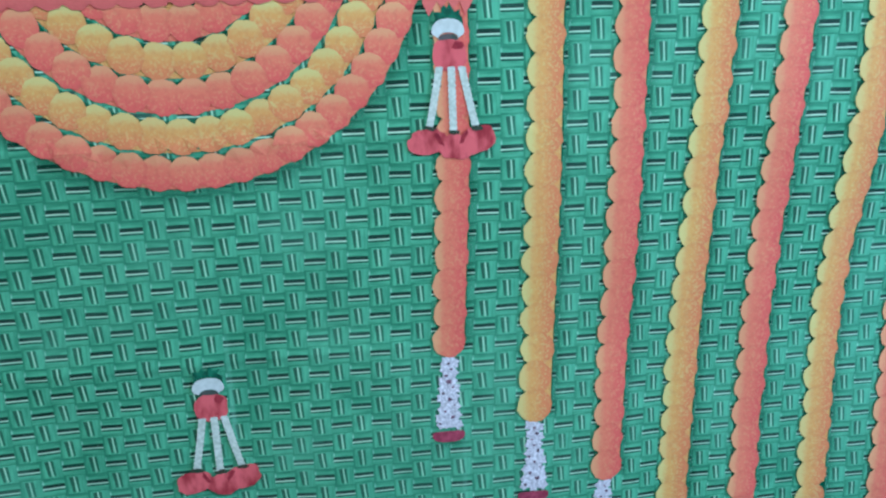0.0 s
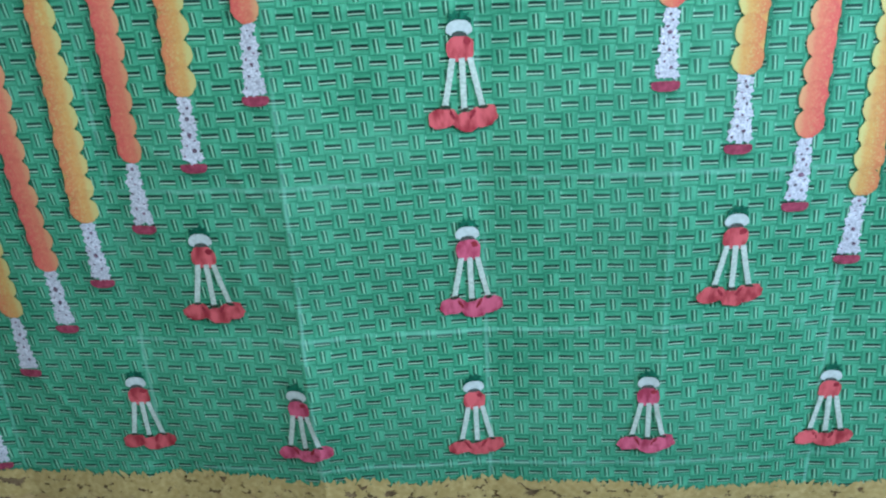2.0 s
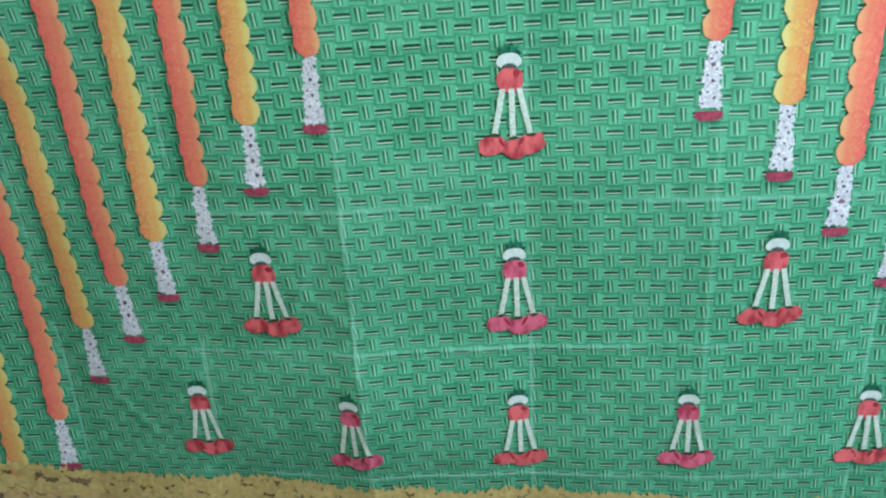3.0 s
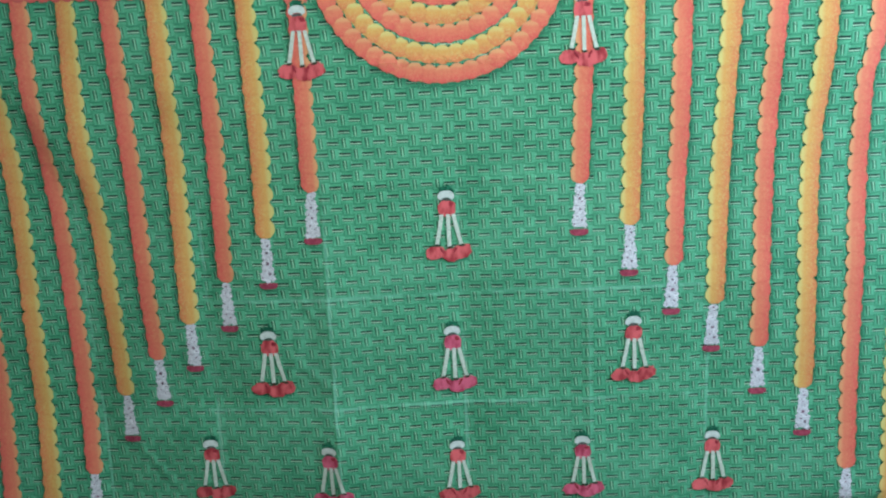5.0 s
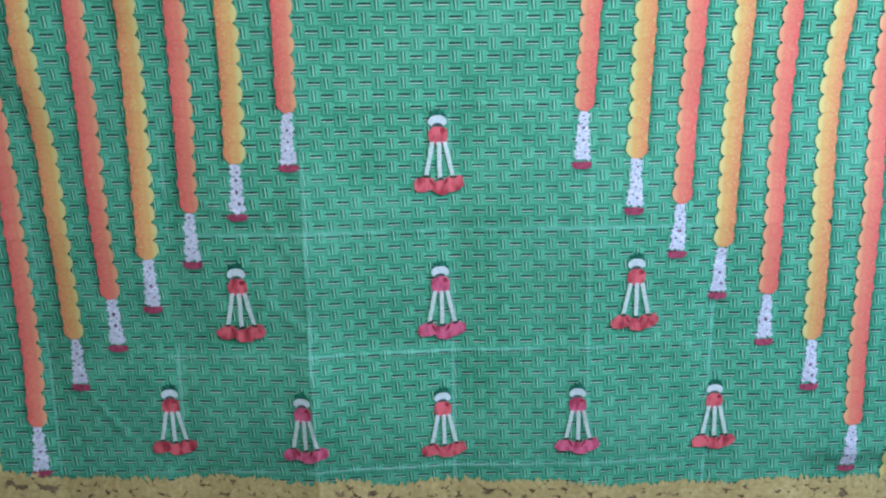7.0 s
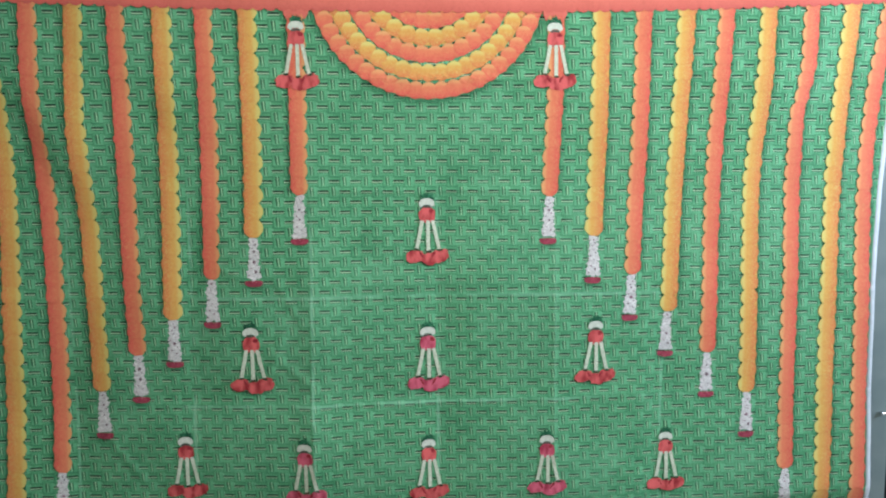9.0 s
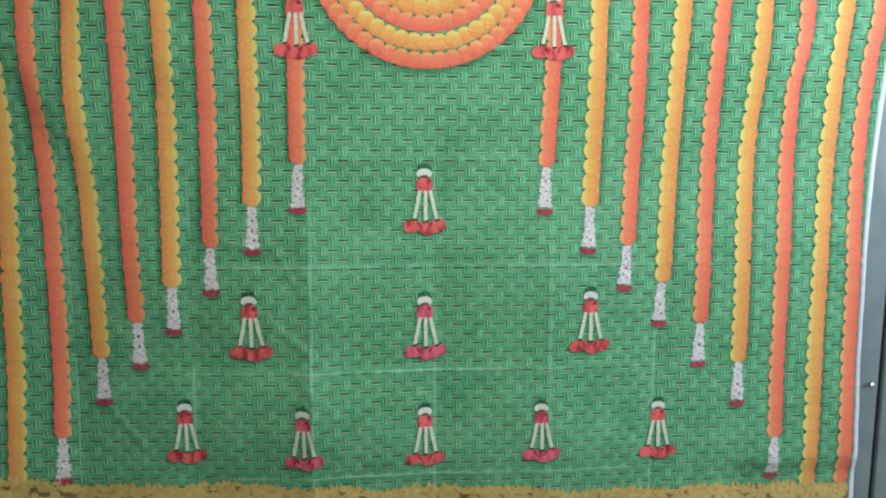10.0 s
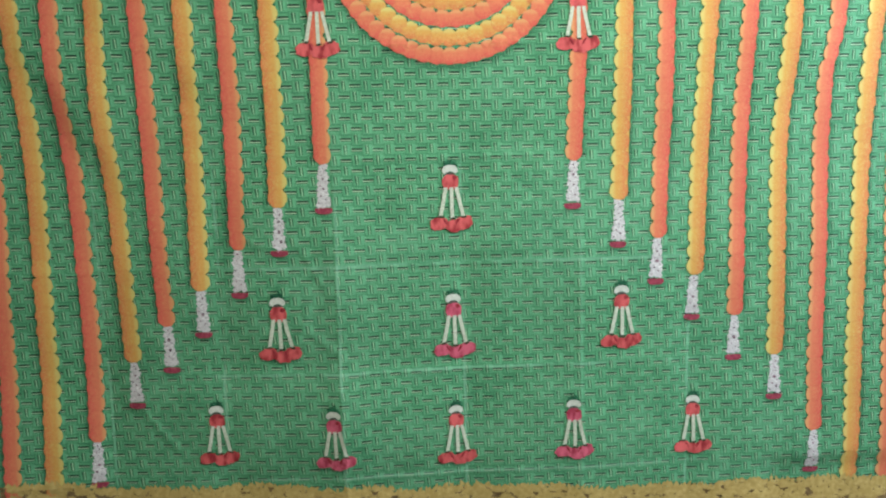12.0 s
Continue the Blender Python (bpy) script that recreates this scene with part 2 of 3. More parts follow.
def box(bm, x0, y0, z0, x1, y1, z1, bevel=0.0):
    m = Matrix.Translation(((x0 + x1) / 2, (y0 + y1) / 2, (z0 + z1) / 2)) @ Matrix.Diagonal((x1 - x0, y1 - y0, z1 - z0, 1))
    made = bmesh.ops.create_cube(bm, size=1, matrix=m)
    if bevel:
        edges = {e for v in made["verts"] for e in v.link_edges}
        bmesh.ops.bevel(bm, geom=list(edges), offset=bevel, segments=2, affect="EDGES", profile=0.5)
    return bm


# the hanging sheet: folded panels, slack waves and two slanting drapes near its upper corners
FOLD_X = (-1.40, -0.94, -0.624, -0.307, 0.030, 0.352, 0.659, 0.970, 1.40)
FOLD_Z = (0.10, 0.408, 0.706, 1.000, 1.285, 1.580, 1.90)


def folds(x, z):
    return x + 0.004 * np.sin(5 * z + 9 * x), z + 0.004 * np.sin(6 * x + 2)


def step(t):
    t = np.clip(t, 0, 1)
    return t * t * (3 - 2 * t)


def relief(x, z):
    """How far the sheet stands out towards the room at a place on it."""
    flat_x, flat_z = x, z
    x, z = folds(x, z)
    panel = np.interp(x, FOLD_X, (0.9, 0.0, 0.72, 1.65, 0.35, 0.40, 0.0, 0.5, 0.2)) * 0.020 * (0.20 + 0.80 * step((1.40 - z) / 0.6))
    panel = panel + np.interp(z, FOLD_Z, (0, 1.2, 0.1, 1, 0.0, 0.8, 0.2)) * (0.0080 + 0.003 * np.sin(4.0 * x))
    # the lower panels turn further from the window
    panel = panel + np.interp(x, FOLD_X, (0, 0, 0.45, 1.0, 0.35, 0.2, 0, 0, 0)) * 0.018 * step((0.735 - z) / 0.13) * (1 - 0.85 * step((0.52 - z) / 0.16))
    slack = 0.006 * np.sin(2.3 * x + 1.7 * z) + 0.003 * np.sin(6.1 * x - 2.2 * z + 0.7) * step((1.75 - z) / 0.4)
    slack = slack + 0.0016 * np.sin(17 * x + 5 * z) * np.sin(13 * z - 4 * x + 1) + 0.0008 * np.sin(37 * x - 11 * z) * np.sin(29 * z + 9 * x)
    lines = sum(np.exp(-(((x - f) / 0.0045) ** 2)) for f in FOLD_X) * 0.0009 * step((1.15 - z) / 0.5)
    lines = lines + sum(np.exp(-(((z - f) / 0.006) ** 2)) for f in FOLD_Z) * (0.0006 + 0.0012 * np.exp(-((x / 0.29) ** 6)))
    # pressed creases that run across
    for f, high in ((0.408, -0.0024), (0.706, 0.0030), (1.000, -0.0034), (1.285, 0.0034)):
        shape = np.maximum(0, 1 - np.abs(z - f) / np.where(z < f, 0.060, 0.035))
        lines = lines + high * shape * np.exp(-((x / np.interp(f, (0.4, 1.0, 1.3), (0.85, 0.50, 0.27))) ** 6))
    x, z = flat_x, flat_z
    # sharp pressed folds: valleys and one ridge
    for f, high, top in ((-0.94, -0.0050, 1.05), (-0.624, -0.0052, 1.40), (-0.307, 0.0052, 1.45), (0.030, -0.0036, 1.45), (0.352, 0.0032, 1.2), (0.659, -0.0044, 1.2)):
        shape = np.maximum(0, 1 - np.abs(x - f) / np.where(x < f, 0.055, 0.10))
        lines = lines + high * shape * step((top - z) / 0.35)
    # a few slanting crinkles in the middle panels
    for cx, cz, dx, dz, long in ((-0.375, 1.00, 0.5, -0.866, 0.09), (-0.40, 0.86, 0.34, 0.94, 0.07), (-0.36, 0.80, 0.77, -0.64, 0.06),
                                 (-0.50, 1.06, 0.94, -0.34, 0.07), (0.20, 0.75, 0.9, 0.43, 0.08), (-0.80, 0.55, 0.6, -0.8, 0.08)):
        run, off = (x - cx) * dx + (z - cz) * dz, (x - cx) * -dz + (z - cz) * dx
        lines = lines + 0.0022 * np.exp(-((off / 0.011) ** 2) - (run / long) ** 2)
    d = ((x + 0.99) * 0.866 + (z - 1.41) * 0.5)
    a = ((x + 0.99) * -0.5 + (z - 1.41) * 0.866)
    drape = 0.014 * step(d / 0.09 + 0.5) * np.exp(-((a / 0.24) ** 2)) * np.exp(-((np.maximum(d, 0) / 0.17) ** 2))
    # a second, flatter slanting drape above it
    d, a = (x + 0.69) * 0.6 + (z - 1.50) * 0.8, (x + 0.69) * -0.8 + (z - 1.50) * 0.6
    drape = drape + 0.005 * step(d / 0.08 + 0.5) * np.exp(-((a / 0.20) ** 2)) * np.exp(-((np.maximum(d, 0) / 0.13) ** 2))
    d = ((x - 1.04) * -0.64 + (z - 1.54) * 0.77)
    a = ((x - 1.04) * 0.77 + (z - 1.54) * 0.64)
    drape = drape + 0.012 * step(d / 0.11 + 0.5) * np.exp(-((a / 0.20) ** 2)) * np.exp(-((np.maximum(d, 0) / 0.25) ** 2))
    # the lower corner tucks under
    tuck = 0.013 * step((0.425 - z) / 0.07) * step((x - 0.84) / 0.10)
    return panel + slack + lines + drape - tuck + 0.014


def at(x, z, d=0.0):
    return Vector((x, -float(relief(x, z)) - d, z))


def slimmed(x, z):
    """How much narrower a print looks where the sheet turns away."""
    slope = (float(relief(x + 0.012, z)) - float(relief(x - 0.012, z))) / 0.024
    return 1 / math.sqrt(1 + 9.0 * slope * slope)


def top_line(x): return 1.782 + 0.009 * x + 0.019 * x * x
def low_line(x): return 0.212 - 0.030 * x + 0.018 * x * x + 0.012 * np.exp(-(((x + 0.25) / 0.45) ** 2))
def left_line(z): return np.interp(z, (0.1, 0.45, 0.8, 1.3, 1.8), (-1.272, -1.247, -1.235, -1.225, -1.255))
def right_line(z): return np.interp(z, (0.1, 0.5, 0.7, 1.0, 1.33, 1.8), (1.288, 1.274, 1.266, 1.259, 1.272, 1.30))


# spines of the printed strands: x at some heights, from the top down; then where the flowers end
LEFT = [
    ((-0.336, 1.75), (-0.335, 1.541), (-0.336, 1.270)),
    ((-0.459, 1.75), (-0.455, 1.378), (-0.457, 1.160)),
    ((-0.570, 1.75), (-0.565, 1.451), (-0.569, 1.049)),
    ((-0.675, 1.76), (-0.670, 1.377), (-0.673, 0.942)),
    ((-0.788, 1.76), (-0.781, 1.376), (-0.779, 1.155), (-0.769, 0.846)),
    ((-0.892, 1.77), (-0.898, 1.434), (-0.879, 1.155), (-0.869, 0.748)),
    ((-1.004, 1.77), (-1.003, 1.519), (-0.981, 1.229), (-0.975, 0.931), (-0.984, 0.526)),
    ((-1.108, 1.77), (-1.101, 1.632), (-1.085, 1.340), (-1.086, 0.992), (-1.107, 0.360)),
    ((-1.218, 1.78), (-1.205, 1.580), (-1.185, 1.300), (-1.197, 0.846), (-1.217, 0.370)),
]
RIGHT = [
    ((0.346, 1.75), (0.344, 1.533), (0.333, 1.264)),
    ((0.469, 1.75), (0.466, 1.450), (0.456, 1.156)),
    ((0.584, 1.76), (0.578, 1.415), (0.564, 1.049)),
    ((0.703, 1.77), (0.687, 1.461), (0.670, 0.943)),
    ((0.813, 1.77), (0.792, 1.416), (0.787, 1.150), (0.789, 0.823)),
    ((0.928, 1.78), (0.921, 1.615), (0.901, 1.320), (0.904, 1.000), (0.908, 0.705)),
    ((1.048, 1.79), (1.041, 1.617), (1.021, 1.480), (1.022, 0.978), (1.028, 0.479)),
    ((1.163, 1.79), (1.143, 1.490), (1.135, 1.200), (1.138, 0.750), (1.142, 0.322)),
    ((1.272, 1.80), (1.236, 1.540), (1.228, 1.281), (1.236, 0.900), (1.252, 0.322)),
]


def spine(points, z):
    zs, xs = [p[1] for p in points][::-1], [p[0] for p in points][::-1]
    k = [0.0] + [(xs[n + 1] - xs[n - 1]) / (zs[n + 1] - zs[n - 1]) for n in range(1, len(zs) - 1)] + [0.0]
    k[0], k[-1] = (xs[1] - xs[0]) / (zs[1] - zs[0]), (xs[-1] - xs[-2]) / (zs[-1] - zs[-2])
    n = min(max(int(np.searchsorted(zs, z)) - 1, 0), len(zs) - 2)
    h = zs[n + 1] - zs[n]
    t = min(max((z - zs[n]) / h, -0.5), 1.5)
    return (2*t**3 - 3*t**2 + 1) * xs[n] + (t**3 - 2*t**2 + t) * h * k[n] + (3*t**2 - 2*t**3) * xs[n + 1] + (t**3 - t**2) * h * k[n + 1]


SPINES = [*LEFT[::-1], *RIGHT]
NOMINAL = [-0.336 - 0.1125 * n for n in range(8, -1, -1)] + [0.342 + 0.1155 * n for n in range(9)]


# ---- the room ----
def room():
    bm = bmesh.new()
    box(bm, -2.6, -4.0, -0.12, 2.6, 0.42, 0.0)
    tagged(part("floor", bm, TILE), "plain smooth beige floor", "floor", kind="structure")
    wall = tagged(part("wall_north", box(bmesh.new(), -2.6, 0.362, 0.0, 2.6, 0.42, 2.8), WALL),
                  "plain grey teal painted wall behind the sheet", "wall", kind="structure")
    tagged(part("wall_west", box(bmesh.new(), -2.72, -4.0, 0.0, -2.6, 0.42, 2.8), CREAM), "plain cream painted side wall", "wall", kind="structure")
    bm = bmesh.new()
    box(bm, 2.6, -4.0, 0.0, 2.72, -1.9, 2.8), box(bm, 2.6, -0.4, 0.0, 2.72, 0.42, 2.8)
    box(bm, 2.6, -1.9, 0.0, 2.72, -0.4, 1.40), box(bm, 2.6, -1.9, 2.50, 2.72, -0.4, 2.8)
    tagged(part("wall_east", bm, CREAM), "cream painted side wall with a window opening", "wall", kind="structure")
    tagged(part("wall_south", box(bmesh.new(), -2.6, -4.12, 0.0, 2.6, -4.0, 2.8), CREAM), "plain cream painted wall", "wall", kind="structure")
    tagged(part("ceiling", box(bmesh.new(), -2.72, -4.12, 2.8, 2.72, 0.42, 2.92), CREAM), "plain white painted ceiling", "ceiling", kind="structure")
    return wall


room()


# ---- the printed sheet ----
backdrop = tagged(new("backdrop_cloth"), "green printed festive backdrop cloth with marigold garlands, hanging creased", "backdrop cloth")
backdrop.location = (0, 0.025, 0)


def sheet(name, columns, rows, mat, label):
    """A stretch of the sheet over a range across (0 to 1 between the side lines) and up (0 to 1 between foot and top line)."""
    s, t = np.meshgrid(columns, rows)
    zc = 0.2 + 1.6 * t
    x = left_line(zc) + (right_line(zc) - left_line(zc)) * s
    z = low_line(x) + (top_line(x) - low_line(x)) * t
    y = -relief(x, z)
    n, k = len(columns), len(rows)
    grid = np.arange(n * k).reshape(k, n)
    faces = np.stack([grid[:-1, :-1], grid[:-1, 1:], grid[1:, 1:], grid[1:, :-1]], -1).reshape(-1, 4)
    mesh = bpy.data.meshes.new(name)
    mesh.from_pydata(np.stack([x, y, z], -1).reshape(-1, 3).tolist(), [], faces.tolist())
    # print coordinates follow the strands, so that the weave leans with the cloth
    u = np.empty_like(x)
    for r in range(k):
        zr = float(z[r].mean())
        u[r] = np.interp(x[r], [-1.45] + [spine(p, min(max(zr, 0.35), 1.76)) for p in SPINES] + [1.45],
                         [NOMINAL[0] - 0.24] + NOMINAL + [NOMINAL[-1] + 0.19])
    uv = mesh.uv_layers.new(name="print")
    flat = np.stack([u, z - 0.117 * np.maximum(z - 1.2, 0) ** 2], -1).reshape(-1, 2)
    loops = np.empty(len(mesh.loops), dtype=np.int32)
    mesh.loops.foreach_get("vertex_index", loops)
    uv.data.foreach_set("uv", flat[loops].astype(np.float32).ravel())
    mesh.materials.append(mat)
    mesh.shade_smooth()
    ob = new(name, mesh)
    ob.parent = backdrop
    thick = ob.modifiers.new("thickness", "SOLIDIFY")
    thick.thickness, thick.offset = 0.0008, -1
    return tagged(ob, label)


ACROSS, UP = np.linspace(0, 1, 900), np.linspace(0, 1, 420)
sheet("printed_field", ACROSS, UP, WEAVE, "green basket weave print with creases")
sheet("white_hem", ACROSS, np.linspace(1.0, 1.025, 6), WHITE_CLOTH, "unprinted white upper hem")
sheet("white_hem", ACROSS, np.linspace(-0.040, 0.0, 6), WHITE_CLOTH, "unprinted white lower hem")
sheet("white_hem", np.linspace(-0.0050, 0.0, 4), np.linspace(-0.040, 1.025, 270), WHITE_CLOTH, "narrow white side hem")
sheet("white_hem", np.linspace(1.0, 1.0055, 4), np.linspace(-0.040, 1.025, 270), WHITE_CLOTH, "narrow white side hem")


def patch(bm, outline, d=0.0014, centre=None, uvs=None, slope=0.0):
    """A printed patch with that outline of (x, z), lying on the sheet."""
    layer = bm.loops.layers.uv.get("print") or bm.loops.layers.uv.new("print")
    cx, cz = centre or (sum(p[0] for p in outline) / len(outline), sum(p[1] for p in outline) / len(outline))
    hub = bm.verts.new(at(cx, cz, d))
    rim = [bm.verts.new(at(x, z, d + slope * (z - cz))) for x, z in outline]
    for n in range(len(rim)):
        f = bm.faces.new((hub, rim[n], rim[(n + 1) % len(rim)]))
        f.normal_update()
        turned = f.normal.y > 0
        for loop in f.loops:
            if uvs:
                k = None if loop.vert is hub else rim.index(loop.vert)
                loop[layer].uv = (0, 0) if k is None else uvs[k]
        if turned:
            f.normal_flip()
    return bm


def shadow_ribbon(rows_of):
    """A ribbon of printed drop shadow from rows of two places (x, z), full at the first and gone at the second."""
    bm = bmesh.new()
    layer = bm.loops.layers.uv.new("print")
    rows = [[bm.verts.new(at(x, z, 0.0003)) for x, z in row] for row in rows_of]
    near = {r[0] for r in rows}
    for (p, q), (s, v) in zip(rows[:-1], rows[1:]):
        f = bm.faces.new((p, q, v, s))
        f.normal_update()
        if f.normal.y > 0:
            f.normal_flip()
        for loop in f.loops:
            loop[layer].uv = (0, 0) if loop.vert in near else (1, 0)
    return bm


# an oval drop shadow, printed below a tassel foot or the petals
def shadow_spot(x, z, rx, rz):
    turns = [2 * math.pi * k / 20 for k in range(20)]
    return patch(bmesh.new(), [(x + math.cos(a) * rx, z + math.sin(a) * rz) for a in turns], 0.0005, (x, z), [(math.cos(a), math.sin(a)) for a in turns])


def flower(parent, x, z, wide, high, mat, light=(1, 0), d=0.0022, turn=0.0, slope=0.022):
    """One printed marigold head; light points to its pale side."""
    bm, outline, uvs = bmesh.new(), [], []
    slim, c, s = slimmed(x, z), math.cos(turn), math.sin(turn)
    n = 30
    for k in range(n):
        a = 2 * math.pi * k / n
        r = 1 + random.uniform(-0.05, 0.04)
        px, pz = math.cos(a) * wide / 2 * r, math.sin(a) * high / 2 * r
        outline.append((x + (px * c - pz * s) * slim, z + px * s + pz * c))
        lx, lz = math.cos(a) * c - math.sin(a) * s, math.cos(a) * s + math.sin(a) * c
        uvs.append((lx * light[0] + lz * light[1], -lx * light[1] + lz * light[0]))
    patch(bm, outline, d, (x, z), uvs, slope)
    return part("marigold", bm, mat, parent)


def tassel(parent, x, z, lean, size=1.0):
    """White jasmine tassel with its maroon foot, hanging from a strand's end."""
    bm = bmesh.new()
    length = 0.110 * size
    body = [(-0.006, 0.0), (0.006, 0.0), (0.0095, 0.35), (0.0125, 0.7), (0.0150, 0.95), (-0.0150, 0.95), (-0.0125, 0.7), (-0.0095, 0.35)]
    patch(bm, [(x + lean * t * length + e * size, z - t * length) for e, t in body], 0.0009)
    for row in range(8):
        t = (row + 0.4) / 8
        half = (0.0065 + 0.0115 * t) * size
        for col in (-1, 0, 1):
            cx, cz = x + lean * t * length + col * half * 0.72 + random.uniform(-1, 1) * 0.002, z - t * length + random.uniform(-1, 1) * 0.003
            r0, turn = 0.0090 * size * random.uniform(0.85, 1.15), random.uniform(0, 6)
            pts = [(cx + math.cos(a) * r, cz + math.sin(a) * r) for k in range(10)
                   for a, r in ((turn + k * math.pi / 5, r0 * (1.0 if k % 2 == 0 else 0.66)),)]
            patch(bm, pts, 0.0012 + 0.0001 * (row % 3) + 0.00015 * (col + 1))
    part("jasmine_tassel", bm, JASMINE, parent, "white jasmine flower tassel")
    bm = bmesh.new()
    for row, (col, big) in enumerate(((0, 0.9), (0.3, 0.7), (-0.3, 0.6), (0.0, 1.1), (0.4, 0.6), (-0.5, 0.7), (0.05, 1.5), (0.5, 0.6), (-0.3, 0.8), (0.3, 0.9), (-0.6, 0.6))):
        t = 0.07 + row * 0.082
        cx, cz = x + lean * t * length + col * (0.010 + 0.012 * t) * size, z - t * length
        r0 = 0.0036 * big * size * random.uniform(0.4, 1.3)
        patch(bm, [(cx + math.cos(k * 1.257 + row) * r0 * random.uniform(0.6, 1.3), cz + math.sin(k * 1.257 + row) * r0 * random.uniform(0.6, 1.3))
                   for k in range(5)], 0.0021)
    tagged(part("pistil_speckle", bm, PISTIL, parent), kind="stuff")
    bm, cx, cz = bmesh.new(), x + lean * length * 1.08, z - length * 1.09
    pts = []
    for k in range(18):
        a = 2 * math.pi * k / 18
        ca, sa = math.cos(a), math.sin(a)
        pts.append((cx + math.copysign(abs(ca) ** 0.6, ca) * 0.0235 * size, cz + math.copysign(abs(sa) ** 0.7, sa) * 0.0085 * size + 0.003 * ca * ca))
    part("drop_shadow", shadow_spot(cx, cz - 0.004, 0.036 * size, 0.022 * size), SHADOW_INK, parent, "soft dark green printed drop shadow")
    part("tassel_foot", patch(bm, pts, 0.0010), MAROON, parent, "maroon tassel foot")


def strand(points, yellow, light, with_tassel=True):
    kind = "yellow" if yellow else "orange"
    ob = new("garland")
    ob.parent = backdrop
    tagged(ob, f"printed {kind} marigold garland" + (" with a white jasmine tassel" if with_tassel else ""))
    z, foot = points[0][1] - 0.006, points[-1][1]
    count = round((z - foot - 0.028) / 0.0418)
    pitch = (z - foot - 0.027) / count
    wide = 0.0510 if yellow else 0.0480
    for n in range(count + 1):
        zn = z - n * pitch
        x = spine(points, zn)
        flower(ob, x + random.uniform(-1, 1) * 0.0012, zn, wide * random.uniform(0.96, 1.04), 0.0515, YELLOW if yellow else ORANGE, light)
    bm = bmesh.new()
    rows = []
    for zn in np.linspace(z, foot + 0.018, 60):
        x, slim = spine(points, zn), slimmed(spine(points, zn), zn)
        rows.append([bm.verts.new(at(x - light[0] * e * wide * slim, zn, 0.0006)) for e in (-0.05, 0.45)])
    for (p, q), (s, v) in zip(rows[:-1], rows[1:]):
        bm.faces.new((p, q, v, s) if light[0] < 0 else (q, p, s, v))
    # strip under the flowers: their shadow as a printed colour
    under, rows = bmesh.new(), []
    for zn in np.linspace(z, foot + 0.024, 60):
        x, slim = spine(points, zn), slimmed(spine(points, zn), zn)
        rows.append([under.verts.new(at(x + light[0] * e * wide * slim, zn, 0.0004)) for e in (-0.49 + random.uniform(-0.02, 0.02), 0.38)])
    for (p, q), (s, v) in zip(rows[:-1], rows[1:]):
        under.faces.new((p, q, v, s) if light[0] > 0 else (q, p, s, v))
    part("shadow_edging", under, SHADOW_EDGING, ob, "dark green shadow printed in the notches between flowers")
    # drop shadow put into the print on the strand's deep side
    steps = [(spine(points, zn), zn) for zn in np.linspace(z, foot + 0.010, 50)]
    part("drop_shadow", shadow_ribbon([[(x - light[0] * e * wide, zn) for e in (0.36, 0.84)] for x, zn in steps]), SHADOW_INK, ob, "soft dark green printed drop shadow")
    part("garland_core", bm, YELLOW if yellow else ORANGE, ob)
    if with_tassel:
        lean = (spine(points, foot + 0.08) - spine(points, foot)) / -0.08 * -1
        tassel(ob, points[-1][0], foot, -lean * 0.6)
    return ob


for n, points in enumerate(LEFT):
    strand(points, n % 2 == 1, (1, 0), with_tassel=n < 7)
for n, points in enumerate(RIGHT):
    strand(points, n % 2 == 1, (-1, 0), with_tassel=n < 7)

# the swags under the middle of the band: rings about one centre above it
SWAG_X, SWAG_Z = 0.006, 1.836
for n, (r, yellow) in enumerate(((0.291, False), (0.2445, True), (0.197, False), (0.154, True), (0.110, False), (0.075, True))):
    ob = new("swag")
    ob.parent = backdrop
    tagged(ob, f"printed {'yellow' if yellow else 'orange'} marigold swag hung in a half ring")
    widen = 1.0 + 0.02 * n
    reach = math.acos(min(0.98, (SWAG_Z - 1.756) / r))
    count = round(2 * reach * r / 0.0345)
    bm = bmesh.new()
    rows = [[bm.verts.new(at(SWAG_X + math.sin(a) * (r + e) * widen, SWAG_Z - math.cos(a) * (r + e), 0.0007)) for e in (-0.010, 0.020)]
            for a in np.linspace(-reach, reach, 40)]
    for (p, q), (s, v) in zip(rows[:-1], rows[1:]):
        bm.faces.new((p, q, v, s))
    # shadow painted along the ring's inner side, below the heads
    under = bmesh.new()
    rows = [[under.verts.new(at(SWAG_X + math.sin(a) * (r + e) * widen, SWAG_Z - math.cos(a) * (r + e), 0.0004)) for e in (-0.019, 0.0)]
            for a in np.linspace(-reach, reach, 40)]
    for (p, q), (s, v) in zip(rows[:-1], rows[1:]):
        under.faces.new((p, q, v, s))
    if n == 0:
        # drop shadow printed below the outermost ring
        part("drop_shadow", shadow_ribbon([[(SWAG_X + math.sin(a) * (r + e) * widen, SWAG_Z - math.cos(a) * (r + e)) for e in (0.014, 0.050)]
                                       for a in np.linspace(-reach, reach, 60)]), SHADOW_INK, ob, "soft dark green printed drop shadow")
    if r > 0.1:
        part("shadow_edging", under, SHADOW_EDGING, ob, "dark green shadow printed in the notches between flowers")
    part("swag_core", bm, YELLOW if yellow else ORANGE, ob)
    for k in range(count + 1):
        a = -reach + 2 * reach * k / count
        flower(ob, SWAG_X + math.sin(a) * r * widen, SWAG_Z - math.cos(a) * r, (0.0445 if r > 0.1 else 0.032), (0.0455 if r > 0.1 else 0.030), YELLOW if yellow else ORANGE,
               (0, 1), 0.0019 + 0.0002 * (k % 2), a * 0.9, slope=0.012)

